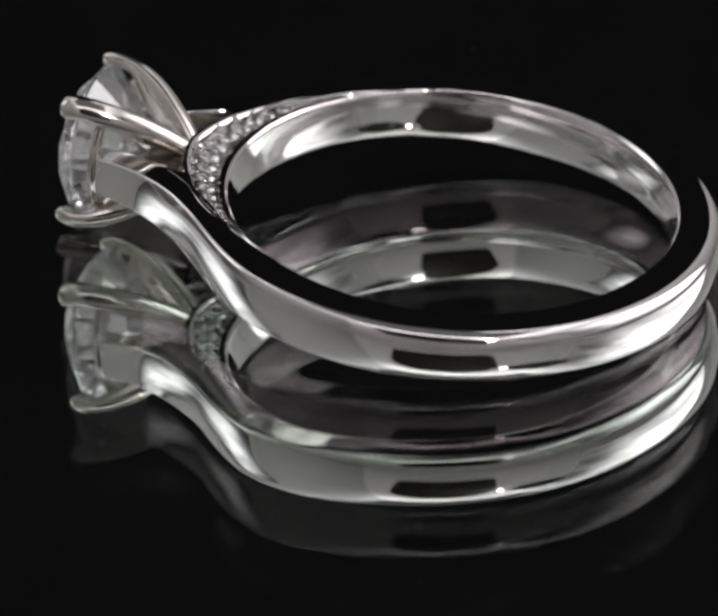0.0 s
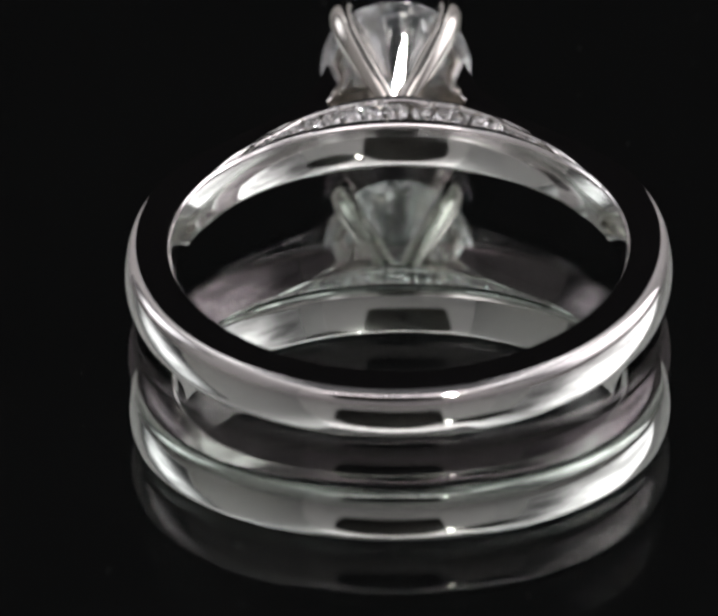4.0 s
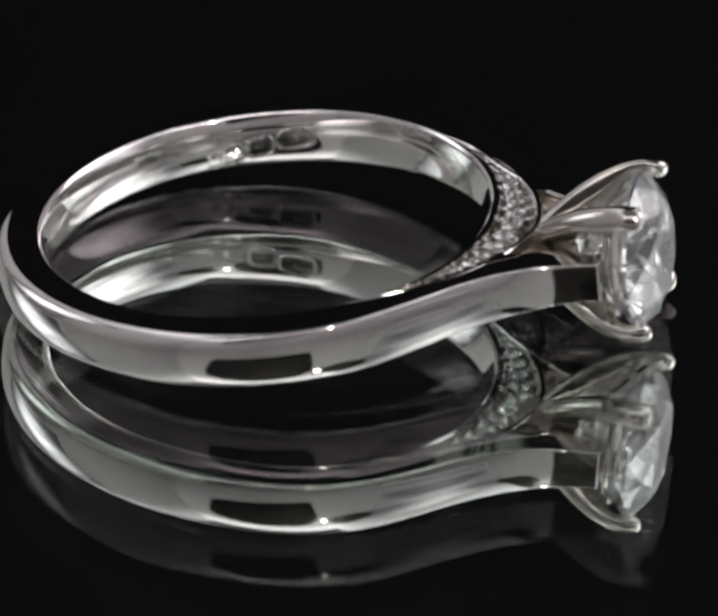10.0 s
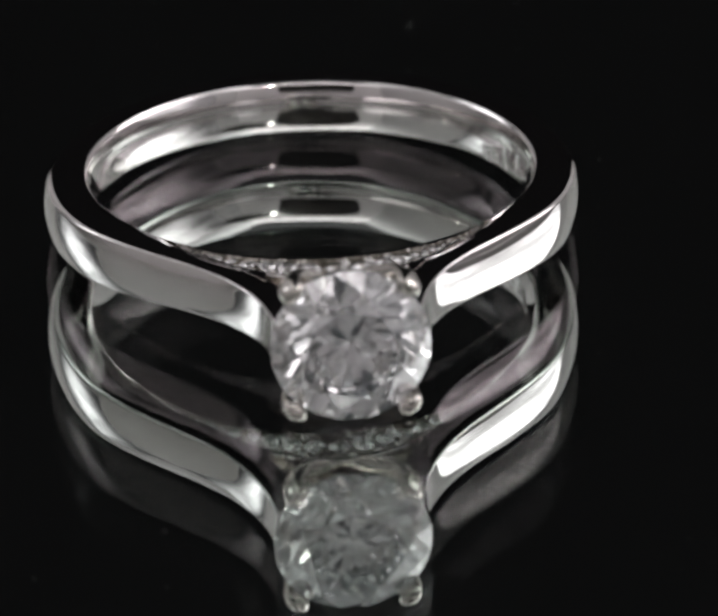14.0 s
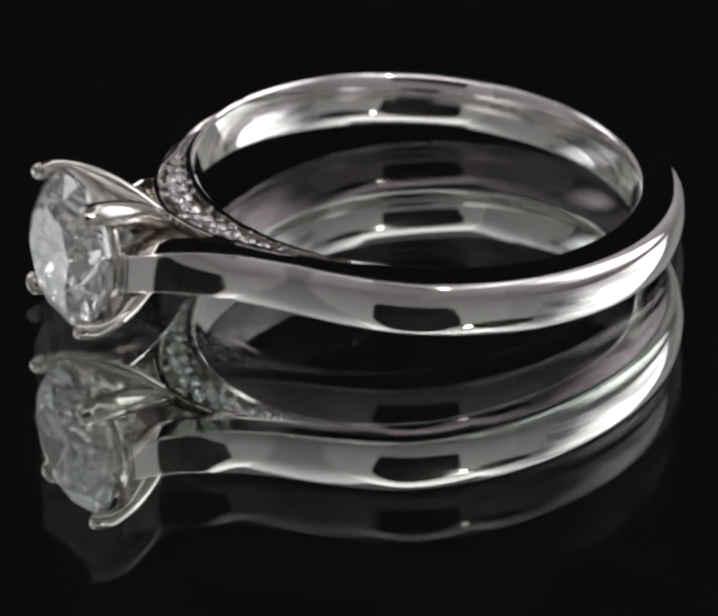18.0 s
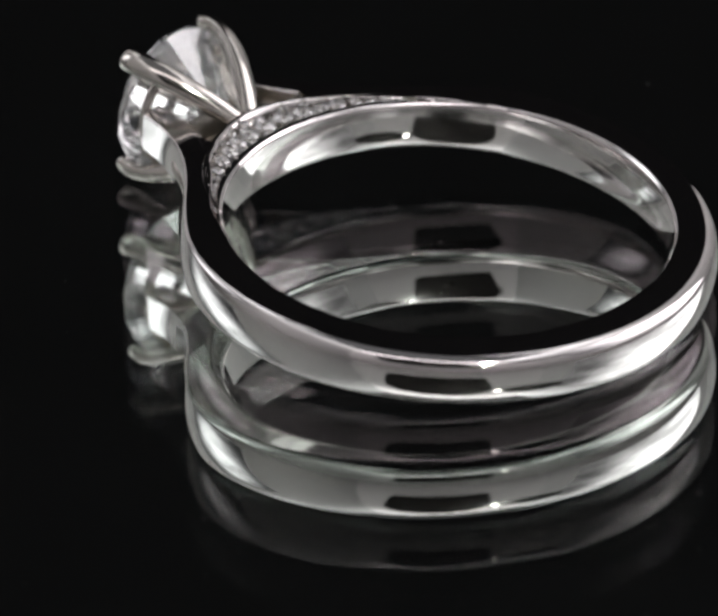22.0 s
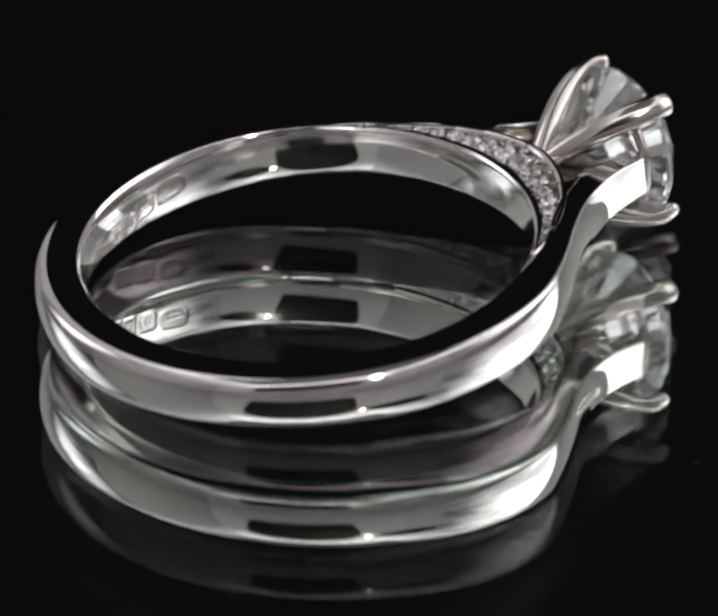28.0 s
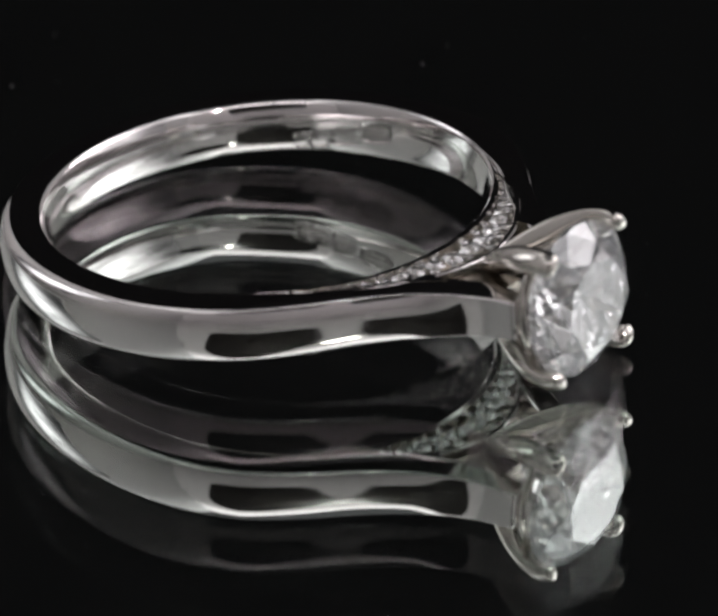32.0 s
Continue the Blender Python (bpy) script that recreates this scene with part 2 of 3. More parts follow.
def led_lamp():
    root = new("led_lamp")
    root.matrix_world = look(around(23.3, 45, 240), (0, 0, 0))
    inv = root.matrix_world.inverted()
    part("housing", box_bm((12, 40, 24), (0, 0, 13), 2), BLACK_PLASTIC, root, "black lamp housing")
    part("led_face", box_bm((9, 15, 1.0), (0, 0, 0.4), 0.3), LED_GLOW, root, "small bright white lamp face")
    rod(root, inv, "arm", root.matrix_world @ Vector((0, 0, 22 * MM)), HOLD @ (Vector((40, 70, 60)) * MM), 6, BLACK_PLASTIC)
    # unseen black oval, added to give the ring a dark reflection
    flag = look(around(40, 44.5, 262), (0, 0, 0))
    bm = cyl_bm(50, 50, 4)
    bmesh.ops.transform(bm, matrix=inv @ flag @ Matrix.Diagonal((1.0, 0.6, 1.0, 1.0)), verts=bm.verts)
    part("flag", bm, BLACK_PLASTIC, root, "unseen black oval added as a dark shape for reflections")
    return tagged(root, "small bright spot lamp on a black arm", "lamp")


led_lamp()


# ---- the mirror plate ----
def mirror_plate(radius=150.0, thick=2.62, seg=128):
    """A glass plate, silvered underneath, that turns with the ring; its thickness is fitted to the camera's view."""
    root = new("mirror_plate")
    rim = [(math.cos(2 * math.pi * i / seg), math.sin(2 * math.pi * i / seg)) for i in range(seg)]
    verts = [(radius * x, radius * y, z) for z in (0.0, -thick) for x, y in rim]
    faces = [tuple(range(seg)), tuple(range(2 * seg - 1, seg - 1, -1))]
    faces += [(i, seg + i, seg + (i + 1) % seg, (i + 1) % seg) for i in range(seg)]
    ob = mesh_object("glass_sheet", verts, faces, PLATE_GLASS, root, smooth=False)
    ob.data.materials.append(SILVER)
    ob.data.polygons[1].material_index = 1
    tagged(ob, "clear glass with a silvered back")
    return tagged(root, "round black-looking glass mirror that the ring lies on", "mirror")


plate = mirror_plate()

# ---- the ring ----
R_IN, R_OUT, BAND = 8.36, 10.01, 2.06   # radii and width of the shank, mm
ring = tagged(new("engagement_ring"), "polished white gold solitaire ring lying on a mirror", "ring")


INSIDE = 43   # points across the inside of the shank


def band_profile(rho, corner, inn, t, h):
    """Section of the shank, (r, z) in mm from the inner edge, t thick at the middle and 2 h wide. The outside is
    an arc of radius rho that turns into rounded corners; the inside is domed by inn."""
    pts = []
    def bow(d, z):
        r = (h * h + d * d) / (2 * d)
        return math.sqrt(max(r * r - z * z, 0)) - (r - d)
    c = 0.09
    for i in range(INSIDE):
        z = (h - c) * (-1 + 2 * i / (INSIDE - 1))
        pts.append((-bow(inn, z), z))
    for a in (150, 120, 95):
        pts.append((c + 0.6 * c * math.cos(radians(a)) - 0.02, h - c + c * math.sin(radians(a))))
    g0 = math.asin((h - corner) / (rho - corner))
    edge = t - rho * (1 - math.cos(g0)) - corner * math.cos(g0)   # where the flat side begins
    for f in (0.25, 0.45, 0.65, 0.85, 0.96):
        pts.append((0.06 + (edge - 0.06) * f, h))
    half = []
    for i in range(10):
        g = math.pi / 2 + (g0 - math.pi / 2) * i / 9
        half.append((edge + corner * math.cos(g), h - corner + corner * math.sin(g)))
    for i in range(1, 15):
        g = g0 * (1 - i / 14)
        half.append((t - rho * (1 - math.cos(g)), rho * math.sin(g)))
    pts += half + [(r, -z) for r, z in half[-2::-1]]
    for f in (0.96, 0.85, 0.65, 0.45, 0.25):
        pts.append((0.06 + (edge - 0.06) * f, -h))
    for a in (95, 120, 150):
        pts.append((c + 0.6 * c * math.cos(radians(a)) - 0.02, -h + c - c * math.sin(radians(a))))
    return pts


# struck marks inside the shank: middle (degrees), height, width (degrees), height of the field, squareness, strokes
MARKS = [
    (119.4, -0.34, 3.6, 0.66, 7.0, [(-0.9, -0.2, -0.9, 0.2), (0.5, -0.2, 0.9, 0.2)]),
    (114.4, -0.30, 5.4, 0.70, 7.0, [(-1.8, -0.18, -1.2, 0.2), (-1.2, 0.2, -0.2, -0.18), (0.9, -0.18, 1.7, 0.18)]),
    (107.2, -0.24, 7.6, 0.78, 4.5, [(-2.2, -0.2, -1.4, 0.22), (-0.4, -0.2, 0.2, 0.2), (1.0, 0.2, 2.4, -0.1)]),
    (97.6, -0.13, 10.4, 0.82, 3.2, [(-3.2, -0.05, 2.8, 0.03), (-2.4, -0.22, 1.6, -0.2)]),
]
MARK_DEEP = 0.055


def mark_lean(deg):
    return -0.016 * (deg - 107)


def sunk(deg, z):
    """How deep the inside of the shank is struck there."""
    deep = 0.0
    for mid, z0, wide, high, shape, strokes in MARKS:
        u, v = abs(deg - mid) / (wide / 2), abs(z - z0 - mark_lean(deg)) / (high / 2)
        e = (u ** shape + v ** shape) ** (1.0 / shape)
        k = min(1.0, max(0.0, (1.05 - e) / 0.17))
        deep = max(deep, MARK_DEEP * k * k * (3 - 2 * k))
    return deep


def inner_radius(z):
    """Radius of the inside of the shank at the height z, where the marks are struck."""
    h, d = BAND / 2, 0.24
    rho = (h * h + d * d) / (2 * d)
    z -= BAND_DZ
    return R_IN - (math.sqrt(rho * rho - z * z) - (rho - d))


def shoulder_half(s):
    """Half the width of a shoulder's outer face, from where it leaves the circle (s = 0) to its tip (s = 1)."""
    return BAND / 2 + (SHOULDER_H - BAND / 2) * s ** 1.2


def shoulder_inner_half(s):
    """Half the width on the side of the bridge, which stays flush with it up to near the tip."""
    k, j = max(0.0, (s - 0.66) / 0.34), min(1.0, s / 0.25)
    return BAND / 2 - 0.045 * j * j * (3 - 2 * j) + (SHOULDER_H + 0.06 - BAND / 2) * k * k * (3 - 2 * k)


def fair(points, reach):
    """The same curve with its bends spread evenly along it; its last point stays."""
    p = np.array([q[:2] for q in points], dtype=float)
    u = np.concatenate([[0.0], np.cumsum(np.hypot(*np.diff(p, axis=0).T))])
    back = u > u[-1] - 4 * reach
    back[-1] = False
    at = np.concatenate([u, (2 * u[-1] - u[back])[::-1]])
    each = np.gradient(at)
    weight = np.exp(-0.5 * ((u[:, None] - at[None, :]) / reach) ** 2) * each
    weight /= weight.sum(axis=1, keepdims=True)

    def soft(v):
        return weight @ np.concatenate([v, (2 * v[-1] - v[back])[::-1]])
    once = soft(p)
    return 2 * once - soft(once)


def shank():
    """Band and both rising shoulders in one skin, from shoulder end to shoulder end."""
    half = []
    turn = 58
    for i in range(489):  # from the far side to where a shoulder leaves the circle
        d = 180 - (180 - turn) * i / 488
        a = radians(d)
        f = min(1.0, max(0.0, (d - turn) / 50.0))
        f = f * f * (3 - 2 * f)
        k = max(0.0, (d - 110) / 70.0)
        k = k * k * (3 - 2 * k)
        ro = R_OUT + 0.05 * k     # a little heavier at the back
        m = max(0.0, 1 - abs(d - 97) / 38.0)
        m = m * m * (3 - 2 * m)   # a little wider downwards at the sides
        half.append(((R_IN * math.cos(a), R_IN * math.sin(a)), (ro * math.cos(a), ro * math.sin(a)), BAND / 2 + 0.03 * k + 0.06 * m, BAND_DZ - 0.04 * k - 0.06 * m, 2.3 + 0.8 * (1 - f), 0.52 - 0.34 * (1 - f), 0.13 + 0.11 * f, 0.0))
    def lead(r, d):
        return (r * math.cos(radians(d)), r * math.sin(radians(d)), 0)
    outer = spline([lead(R_OUT, turn + 4), lead(R_OUT, turn), *SHOULDER_OUT], 14)[14:]
    inner = spline([lead(R_IN, turn + 4), lead(R_IN, turn), *SHOULDER_IN], 14)[14:]
    n = len(outer)
    for i in range(1, n):
        s = i / (n - 1)
        h = shoulder_half(s)
        half.append((tuple(inner[i][:2]), tuple(outer[i][:2]), h, BAND_DZ + (SHOULDER_DZ - BAND_DZ) * s, 3.1 - 0.8 * min(1, 3 * s) + 20 * max(0.0, (s - 0.5) / 0.5) ** 2, 0.18 - 0.10 * min(1, 2 * s), 0.13 - 0.10 * s, shoulder_inner_half(s) - h))
    # the outside runs from the circle into the shoulder without a kink
    first = 330
    smooth = fair([h[1] for h in half[first:]], 0.9)
    for i in range(110, len(smooth)):
        half[first + i] = (half[first + i][0], (float(smooth[i][0]), float(smooth[i][1])), *half[first + i][2:])
    rings = []
    stations = [((p[0], -p[1]), (q[0], -q[1]), *r) for p, q, *r in half[::-1]] + half[1:]
    def swell(deg, mid, reach):
        k = max(0.0, 1 - abs(deg - mid) / reach)
        return k * k * (3 - 2 * k)
    for p, q, h, dz, rho, corner, inn, rise in stations:
        deg = math.degrees(math.atan2(q[1], q[0]))
        # the outside leaves the circle to fit its outline in the camera's view
        f = 1 + 0.007 * swell(deg, 122, 50) - 0.004 * swell(deg, -130, 55)
        q = (q[0] * f, q[1] * f)
        across = Vector((q[0] - p[0], q[1] - p[1]))
        t = across.length
        across.normalize()
        fall = 0.10 * min(1.0, max(0.0, (abs(deg) - 58) / 40.0))   # the upper side slopes a little outwards
        section = band_profile(rho, corner, inn, t, h)
        if 86 < deg < 126:   # the struck marks
            section = [(r + (sunk(deg, z + dz) if i < INSIDE else 0.0), z) for i, (r, z) in enumerate(section)]
        rings.append([(p[0] + across.x * r, p[1] + across.y * r, z + dz + rise * z / h * min(1.0, 1 - r / t) - fall * max(0.0, z / h) * max(0.0, r / t)) for r, z in section])
    return tagged(loft("shank", rings, WHITE_GOLD, ring), "polished white gold band with rising shoulders")


SHOULDER_OUT = [(7.2, 6.78, 0), (8.75, 5.12, 0), (10.25, 3.85, 0), (11.6, 3.05, 0), (13.15, 2.68, 0)]
SHOULDER_IN = [(6.38, 5.88, 0), (7.98, 4.22, 0), (9.6, 2.85, 0), (11.27, 2.0, 0), (13.15, 1.65, 0)]
SHOULDER_H, SHOULDER_DZ, BAND_DZ = 0.74, 0.02, 0.04


shank()


def bridge_outer(deg):
    """Outer radius of the bridge under the stone, by the angle from the stone."""
    a = min(1.0, abs(deg) / 46.0)
    return R_IN + 0.14 + 1.92 * (1 - a ** 1.35)


def bridge():
    rings = []
    for i in range(97):
        d = -66 + 132 * i / 96
        a = radians(d)
        r0, r1 = R_IN, bridge_outer(d)
        proud = 0.004 - 0.03 * max(0.0, (abs(d) - 61) / 5) ** 2   # sinks into the shank at its ends
        f = min(1.0, max(0.0, (abs(d) - 58) / 50.0))
        bow = 0.13 + 0.11 * f * f * (3 - 2 * f)
        low = min(1.0, max(0.0, (56 - abs(d)) / 12.0))
        h = BAND / 2 - 0.004 - 0.05 * low   # just under the shoulders beside it
        pts = []
        t = r1 - r0
        rim, rim_in = min(0.36, t * 0.28), max(0.062, min(0.28, t * 0.27))
        floor_z = h - min(0.45, 0.1 + t * 0.25) * min(1.0, max(0.0, (t - 0.2) / 0.25))
        prof = [(r0 - bow * (1 - (z / (BAND / 2)) ** 2) - proud, z) for z in [(-1 + 2 * j / 14) * (h - 0.08) for j in range(15)]] + [ (r0 + .03, h - .02), (r0 + .06, h), (r0 + rim_in, h), (r0 + rim_in + .02, floor_z), (r1 - rim - .02, floor_z), (r1 - rim, h - 0.6 * rim), (r1 - rim * 0.8, h - 0.2 * rim), (r1 - rim * 0.45, h), (r1 - .04, h), (r1, h - .05),
                (r1, -h + .05), (r1 - .04, -h), (r1 - rim * 0.45, -h), (r1 - rim * 0.8, -h + 0.2 * rim), (r1 - rim, -h + 0.6 * rim), (r1 - rim - .02, -floor_z), (r0 + rim_in + .02, -floor_z), (r0 + rim_in, -h), (r0 + .06, -h), (r0 + .03, -h + .02)]
        for r, z in prof:
            pts.append((r * math.cos(a), r * math.sin(a), z + BAND_DZ))
        rings.append(pts)
    ob = loft("bridge", rings, WHITE_GOLD, ring)
    n = len(rings[0])
    ob.data.polygons.foreach_set("use_smooth", [i % n < 14 or i % n in (20, 21, 27, 28) for i in range(len(ob.data.polygons))])
    ob.data.materials.append(WEB_GOLD)   # both channel floors get the gold darkened for shade
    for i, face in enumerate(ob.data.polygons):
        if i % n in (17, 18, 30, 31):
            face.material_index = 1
    return tagged(ob, "channelled bridge rail under the stone")


bridge()

GEM_X, GEM_R, GEM_Z = 14.11, 2.87, 0.03   # girdle plane, radius and height of the stone


def brilliant(r, table=0.57, crown=34.5, pavilion=40.9, girdle=0.035, star=0.79, lower=0.24, sub=4):
    """A round brilliant cut: axis along +x, girdle in the plane x = 0."""
    tc, tp = math.tan(radians(crown)), math.tan(radians(pavilion))
    g = girdle / 1.0
    c2 = math.cos(radians(22.5))
    verts, faces = [], []
    def put(rad, deg, h):
        a = radians(deg)
        verts.append((h * r, rad * r * math.cos(a), rad * r * math.sin(a)))
        return len(verts) - 1
    zt, zb = g, -g
    tab = [put(table, 45 * k, zt + (1 - table) * tc) for k in range(8)]
    sta = [put(star, 45 * k + 22.5, zt + (1 - star * c2) * tc) for k in range(8)]
    low = [put(lower, 45 * k + 22.5, zb - (1 - lower * c2) * tp) for k in range(8)]
    culet = put(0, 0, zb - tp)
    def arc_points(apex_r, apex_h, apex_deg, d0, d1, h0):
        """Girdle points between d0 and d1 on the plane through the apex and both ends."""
        a = Vector((apex_r * math.cos(radians(apex_deg)), apex_r * math.sin(radians(apex_deg)), apex_h))
        p = Vector((math.cos(radians(d0)), math.sin(radians(d0)), h0))
        q = Vector((math.cos(radians(d1)), math.sin(radians(d1)), h0))
        n = (p - a).cross(q - a)
        out = []
        for i in range(sub + 1):
            d = d0 + (d1 - d0) * i / sub
            x, y = math.cos(radians(d)), math.sin(radians(d))
            z = a.z - (n.x * (x - a.x) + n.y * (y - a.y)) / n.z
            out.append((d, z))
        return out
    up, dn = {}, {}
    for k in range(16):
        d0, d1 = 22.5 * k, 22.5 * (k + 1)
        j = k // 2
        apex = 45 * j + 22.5
        up[k] = arc_points(star, zt + (1 - star * c2) * tc, apex, d0, d1, zt)
        dn[k] = arc_points(lower, zb - (1 - lower * c2) * tp, apex, d0, d1, zb)
    n = 16 * sub
    ut = [put(1, up[i // sub][i % sub][0], up[i // sub][i % sub][1]) for i in range(n)]
    db = [put(1, dn[i // sub][i % sub][0], dn[i // sub][i % sub][1]) for i in range(n)]
    faces.append(tuple(tab))
    for k in range(8):
        m = (k + 1) % 8
        faces.append((tab[k], sta[k], tab[m]))
        faces.append((tab[m], sta[k], ut[(2 * m * sub) % n], sta[m]))
        faces.append((culet, low[k], db[(2 * m * sub) % n], low[m]))
    for k in range(16):
        j = k // 2
        idx = [(k * sub + i) % n for i in range(sub + 1)]
        faces.append((sta[j], *[ut[i] for i in idx]))
        faces.append((low[j], *[db[i] for i in idx[::-1]]))
    for i in range(n):
        m = (i + 1) % n
        faces.append((ut[i], db[i], db[m], ut[m]))
    return verts, faces


def gem(name, r, mat, parent, **cut):
    verts, faces = brilliant(r, **cut)
    ob = mesh_object(name, verts, faces, mat, parent, smooth=False)
    bm = bmesh.new()
    bm.from_mesh(ob.data)
    bmesh.ops.recalc_face_normals(bm, faces=bm.faces)
    bm.to_mesh(ob.data)
    bm.free()
    return ob


stone = gem("diamond", GEM_R, DIAMOND, ring, table=0.60, crown=34.0, pavilion=41.4, lower=0.20)
stone.matrix_basis = pose(GEM_X * MM, 0, GEM_Z * MM, 11, 0, 0)
tagged(stone, "large clear round brilliant-cut diamond")


PRONG = [(10.0, 0.10, 0.42), (10.4, 0.34, 0.72), (11.15, 0.88, 1.28), (12.15, 1.50, 1.86), (13.2, 1.95, 2.22), (14.1, 2.10, 2.34), (14.5, 2.05, 2.27), (14.74, 1.95, 2.16)]


def prong(sy, sz):
    """A claw that rises from the base, follows the stone and closes over its edge."""
    path = spline(PRONG, 8)
    rings = []
    n = len(path)
    for i, c in enumerate(path):
        d = (path[min(i + 1, n - 1)] - path[max(i - 1, 0)]).normalized()
        radial = Vector((0, c.y, c.z)).normalized()
        side = d.cross(radial).normalized()
        up = side.cross(d).normalized()
        s = i / (n - 1)
        wide = 0.32 + 0.16 * min(1.0, s * 1.8)
        thick = 0.22 + 0.14 * s
        k = max(0.0, (i - (n - 10)) / 9.0)
        end = math.sqrt(max(0.0, 1 - k * k)) if k else 1.0
        end = max(end, 0.04)
        # inwards the claw is a blade that reaches towards the stone
        r = math.hypot(c.y, c.z)
        gap = (r - max(0.0, 1.155 * (c.x - 11.53))) * 0.655
        blade = max(0.0, min(gap - 0.16, 0.95, r * 0.55) - thick) * min(1.0, max(0.0, (14.0 - c.x) / 0.8))
        pts = []
        for j in range(20):
            a = 2 * math.pi * j / 20
            deep = thick + (blade if math.sin(a) < -0.01 else 0.0)
            lean = 0.55 if math.sin(a) < -0.6 and blade > 0.1 else 1.0
            q = c + side * (math.cos(a) * wide * end * lean) + up * (math.sin(a) * deep * end)
            pts.append((q.x, q.y * sy, q.z * sz + GEM_Z))
        rings.append(pts[::(1 if sy * sz > 0 else -1)])
    return tagged(loft("prong", rings, HEAD_GOLD, ring), "rounded claw holding the stone")


def gallery_rail(sy):
    """The round rail that bends along the stone from an upper to a lower claw."""
    rings = []
    for i in range(17):
        a = radians(-52 + 104 * i / 16)
        pts = []
        for j in range(14):
            k = 2 * math.pi * j / 14
            r = 2.35 + 0.19 * math.cos(k)
            pts.append((13.36 + 0.19 * math.sin(k), r * math.cos(a) * sy, r * math.sin(a) + GEM_Z))
        rings.append(pts[::sy])
    return tagged(loft("gallery_rail", rings, HEAD_GOLD, ring), "round rail between two claws under the stone")


def gallery_cheek(sy):
    """The dull block inside a shoulder that carries the stone's side."""
    rings = []
    for i, p in enumerate(spline(SHOULDER_IN, 6)[15:21]):
        girth = max(0.2, 1.134 * (p.x - (GEM_X - 2.53)))
        z = 0.62 - 0.02 * i
        rings.append([(p.x, y * sy, k * z) for y, k in ((girth + 0.12, -1), (p.y + 0.05, -1), (p.y + 0.05, 1), (girth + 0.12, 0.85))][::sy])
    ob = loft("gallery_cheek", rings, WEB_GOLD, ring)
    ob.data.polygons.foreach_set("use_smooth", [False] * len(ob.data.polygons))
    return tagged(ob, "dull block between a shoulder and the stone")


def shoulder_web(sy):
    """The sunk plate that closes the gap between a shoulder, the bridge and the head."""
    rings = []
    inner = spline(SHOULDER_IN, 6)
    for i in range(13):
        d = 44 - 41 * i / 17
        r = bridge_outer(d) - 0.2
        p = inner[i + 2]
        z1 = min(0.99, shoulder_inner_half((1 + (i + 2) / 6) / 5) - 0.02)
        at = [(r * math.cos(radians(d)), r * math.sin(radians(d)), 0.982), (p.x + 0.12, p.y + 0.12, z1)]
        (x0, y0, z0), (x1, y1, z1) = at
        rings.append([(x0, y0 * sy, -z0 + BAND_DZ), (x1, y1 * sy, -z1 + BAND_DZ), (x1, y1 * sy, z1 + BAND_DZ), (x0, y0 * sy, z0 + BAND_DZ)][::sy])
    ob = loft("shoulder_web", rings, WHITE_GOLD, ring)
    ob.data.polygons.foreach_set("use_smooth", [False] * len(ob.data.polygons))
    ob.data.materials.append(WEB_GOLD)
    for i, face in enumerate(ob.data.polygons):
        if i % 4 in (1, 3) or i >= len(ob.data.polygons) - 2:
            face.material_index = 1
    return tagged(ob, "flat plate between shoulder and bridge")


def gallery_lining(sy):
    """The inner face of a shoulder beside the gap under the stone, dull and darkened for shade."""
    rings = []
    for p in spline(SHOULDER_IN, 6)[13:24]:
        q = (p.x - 0.035, (p.y - 0.035) * sy)
        o = (p.x + 0.1, (p.y + 0.1) * sy)
        rings.append([(*q, -0.66), (*o, -0.66), (*o, 0.70), (*q, 0.70)][::sy])
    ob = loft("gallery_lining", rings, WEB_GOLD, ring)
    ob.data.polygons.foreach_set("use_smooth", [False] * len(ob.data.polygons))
    return tagged(ob, "inner face of a shoulder, dull gold darkened for shade")


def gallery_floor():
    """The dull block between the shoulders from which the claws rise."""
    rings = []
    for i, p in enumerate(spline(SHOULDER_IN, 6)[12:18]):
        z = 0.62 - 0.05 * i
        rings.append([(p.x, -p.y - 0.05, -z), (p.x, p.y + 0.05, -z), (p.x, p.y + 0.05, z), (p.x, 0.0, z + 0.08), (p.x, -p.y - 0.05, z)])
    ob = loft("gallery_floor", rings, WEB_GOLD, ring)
    ob.data.polygons.foreach_set("use_smooth", [False] * len(ob.data.polygons))
    return tagged(ob, "dull block under the claws")


gallery_floor()
for sy in (-1, 1):
    gallery_rail(sy)
    gallery_lining(sy)
    gallery_cheek(sy)
    shoulder_web(sy)


for sy in (-1, 1):
    for sz in (-1, 1):
        prong(sy, sz)


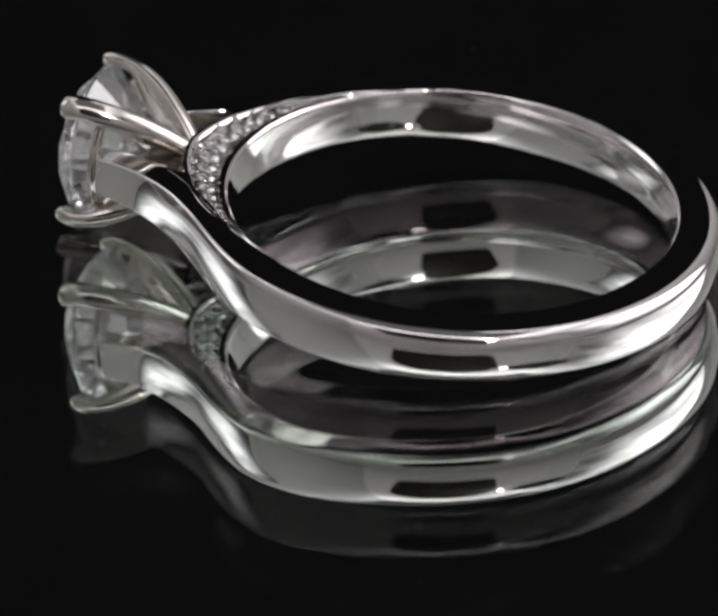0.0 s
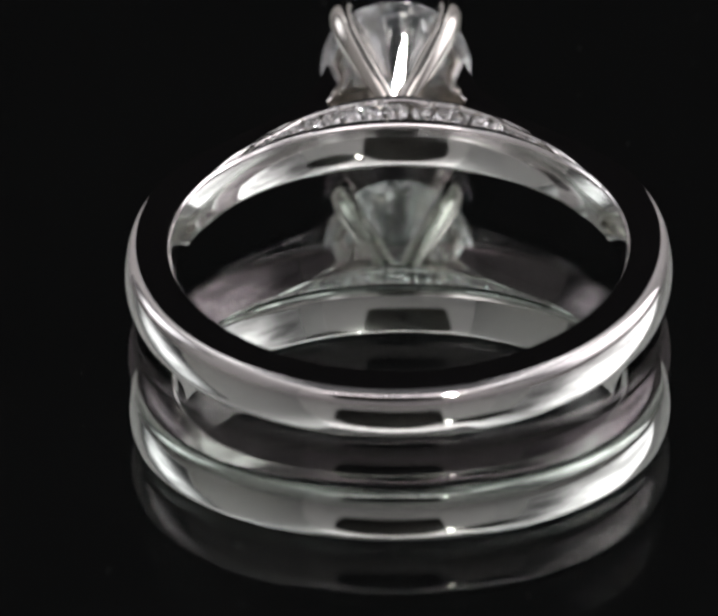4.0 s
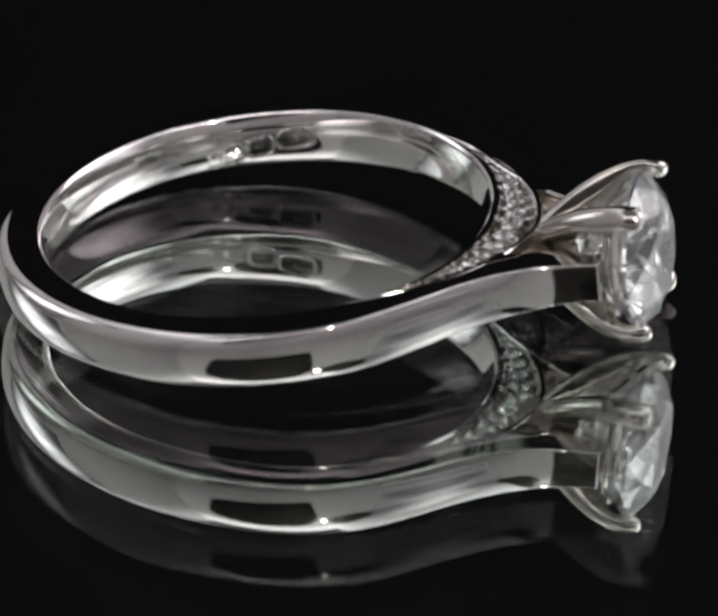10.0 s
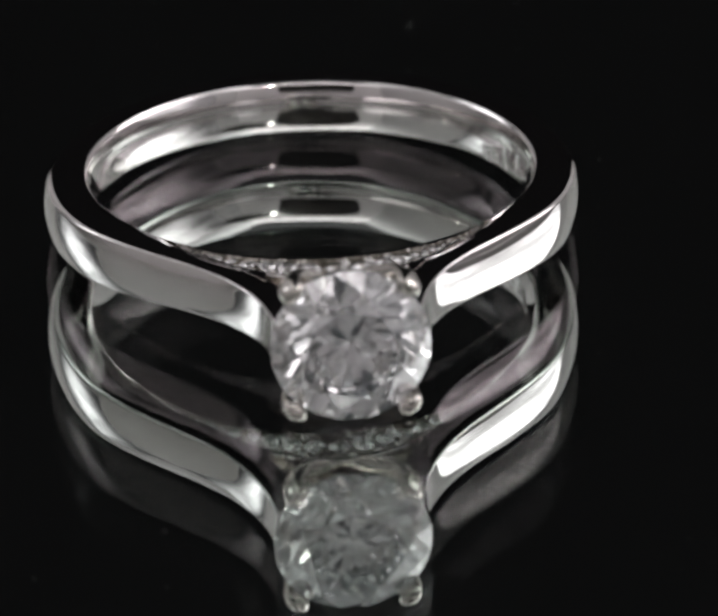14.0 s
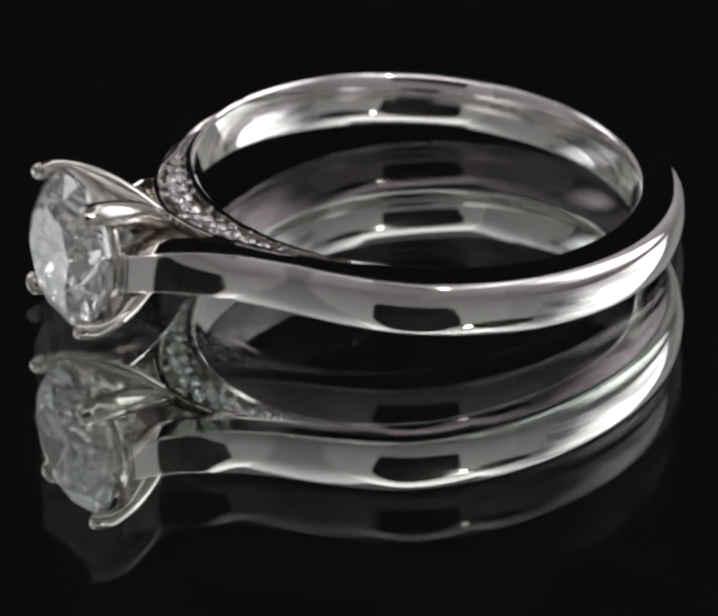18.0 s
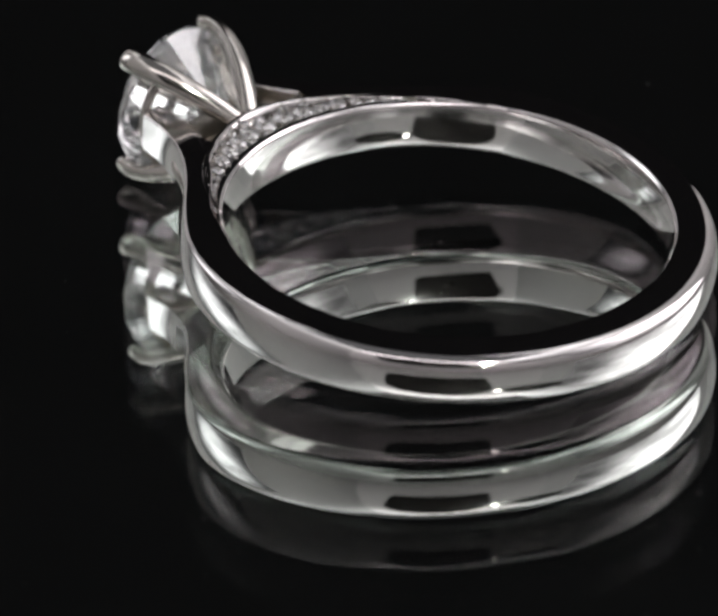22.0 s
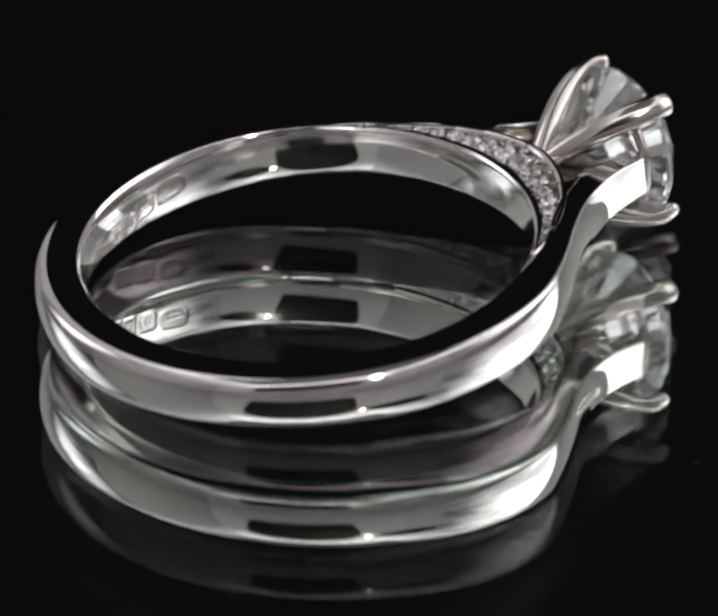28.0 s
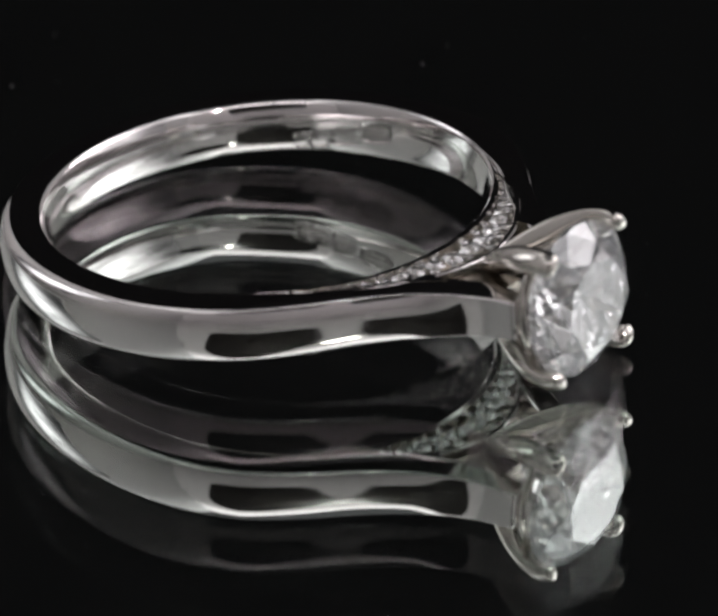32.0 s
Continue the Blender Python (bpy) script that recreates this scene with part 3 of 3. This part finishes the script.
def pave():
    """One row of small stones in each face of the bridge, largest at the middle, with raised beads between them."""
    rng = random.Random(4)
    share, bead, share_small = {}, [], []

    def field(d):
        t = bridge_outer(d) - R_IN
        return R_IN + min(0.28, t * 0.27), bridge_outer(d) - min(0.36, t * 0.28)

    def seat(d, side, r, z):
        a = radians(d)
        return Matrix.Translation(Vector((r * math.cos(a), r * math.sin(a), side * z + BAND_DZ)) * MM)

    for side in (1, -1):
        for way in (1, -1):
            d = 0.0 if way > 0 else None
            lo, hi = field(0)
            rad0 = 0.46
            if d is None:
                d = -math.degrees(rad0 * 2 / (lo + hi) * 2)
            while abs(d) < 41:
                lo, hi = field(d)
                rad = round(min(0.37 + 0.09 * max(0.0, 1 - abs(d) / 14), (hi - lo) * 0.46), 2)
                if rad < 0.09:
                    break
                mid = (lo + hi) / 2
                if rad not in share:
                    ob = gem("pave_stone", rad, SMALL_DIAMOND, ring, sub=1, table=0.53)
                    share[rad] = ob.data
                else:
                    ob = new("pave_stone", share[rad])
                    ob.parent = ring
                ob.matrix_basis = seat(d, side, mid + rng.uniform(-0.03, 0.03), BAND / 2 - 0.15) @ pose(0, 0, 0, 0, 0, rng.uniform(0, 45)) @ pose(0, 0, 0, rng.uniform(-18, 18), -90 * side + rng.uniform(-18, 18), 0)
                # small stones fill the wide middle of the row
                if hi - lo > 1.0:
                    for r in (lo + 0.15, hi - 0.16):
                        fill = copy_thing(share_small[0], Matrix()) if share_small else gem("pave_stone", 0.19, SMALL_DIAMOND, ring, sub=1, table=0.53)
                        share_small.append(fill)
                        fill.matrix_basis = seat(d + way * math.degrees(rad / mid) * rng.uniform(0.85, 1.1), side, r, BAND / 2 - 0.15) @ pose(0, 0, 0, rng.uniform(-20, 20), -90 * side + rng.uniform(-20, 20), 0)
                # two beads at each border, before the next stone
                nxt = d + way * math.degrees(rad * 1.98 / mid)
                for r, lean in ((lo + 0.03, -0.18), (lo + 0.02, 0.16), (hi - 0.03, -0.2), (hi - 0.02, 0.17)):
                    at = (d + nxt) / 2 + way * math.degrees(lean * rad / mid) + rng.uniform(-0.9, 0.9)
                    if not bead:
                        bm = bmesh.new()
                        bmesh.ops.create_icosphere(bm, subdivisions=2, radius=0.1 * MM)
                        ob = part("grain", bm, PAVE_GOLD, ring, smooth=True)
                        bead.append(ob.data)
                    else:
                        ob = new("grain", bead[0])
                        ob.parent = ring
                    size = rng.uniform(0.45, 0.8) * min(1.0, rad / 0.4 + 0.25)
                    ob.matrix_basis = seat(at, side, r + rng.uniform(-0.07, 0.07), BAND / 2 - rng.uniform(0.08, 0.12)) @ Matrix.Scale(size, 4)
                d = nxt


pave()


def hallmark(mid, z0, wide, high, shape, strokes):
    """The matt floor of a struck mark and the worn strokes that stand on it."""
    def bent(u, v, lift):
        z = z0 + v + mark_lean(mid + u)
        a = radians(mid + u)
        r = inner_radius(z) + MARK_DEEP - lift
        return (r * math.cos(a), r * math.sin(a), z)
    n = 28
    edge = []
    for i in range(n):
        a = 2 * math.pi * i / n
        k = (abs(math.cos(a)) ** shape + abs(math.sin(a)) ** shape) ** (-1.0 / shape)
        edge.append((k * math.cos(a) * wide / 2, k * math.sin(a) * high / 2))
    steps = (0.06, 0.3, 0.6, 0.84)
    verts = [bent(u * f, v * f, 0.008) for f in steps for u, v in edge]
    faces = [tuple(range(n))] + [(r * n + i, r * n + (i + 1) % n, (r + 1) * n + (i + 1) % n, (r + 1) * n + i) for r in range(len(steps) - 1) for i in range(n)]
    mark = mesh_object("hallmark", verts, [f[::-1] for f in faces], STAMP_GOLD, ring)
    tagged(mark, "worn stamped mark with a matt field")
    for u0, v0, u1, v1 in strokes:
        d = Vector((u1 - u0, (v1 - v0) * 7)).normalized()
        px, py = -d.y * 0.26, d.x * 0.037
        q = [(u0 + px, v0 + py), (u1 + px, v1 + py), (u1 - px, v1 - py), (u0 - px, v0 - py)]
        verts = [bent(u, v, 0.009) for u, v in q] + [bent(u * 0.98, v * 0.98, 0.05) for u, v in q]
        mesh_object("stroke", verts, [(4, 5, 6, 7), (0, 1, 5, 4), (1, 2, 6, 5), (2, 3, 7, 6), (3, 0, 4, 7)], WHITE_GOLD, mark, smooth=False)


for row in MARKS:
    hallmark(*row)


def dust():
    """Fine dust on the mirror, that turns with it."""
    rng = random.Random(11)
    bm = bmesh.new()
    for _ in range(46):
        a, r = rng.uniform(0, 2 * math.pi), 30 * math.sqrt(rng.random())
        size = rng.uniform(0.012, 0.035)
        if rng.random() < 0.12:
            size *= 1.6
        made = bmesh.ops.create_icosphere(bm, subdivisions=1, radius=size * MM)["verts"]
        for v in made:
            v.co.z *= 0.6
            v.co += Vector((r * math.cos(a), r * math.sin(a), size * 0.55)) * MM
    ob = part("dust", bm, DUST, plate, "fine pale dust specks")
    return tagged(ob, kind="stuff")


DUST = matte("dust_lint", (0.30, 0.29, 0.30), 0.9)
dust()


# ---- what moves ----
def motions():
    def turned(t):
        return pose(0, 0, 0, 0, 0, -TURN * t)
    lie = pose(*[c * MM for c in RING_AT], 0, 0, RING_AZ) @ pose(0, 0, 0, 0, -RING_TILT, 0)
    times = [i * 0.5 for i in range(65)]
    walk(ring, [(t, turned(t) @ lie) for t in times])
    walk(plate, [(t, turned(t)) for t in times])


motions()
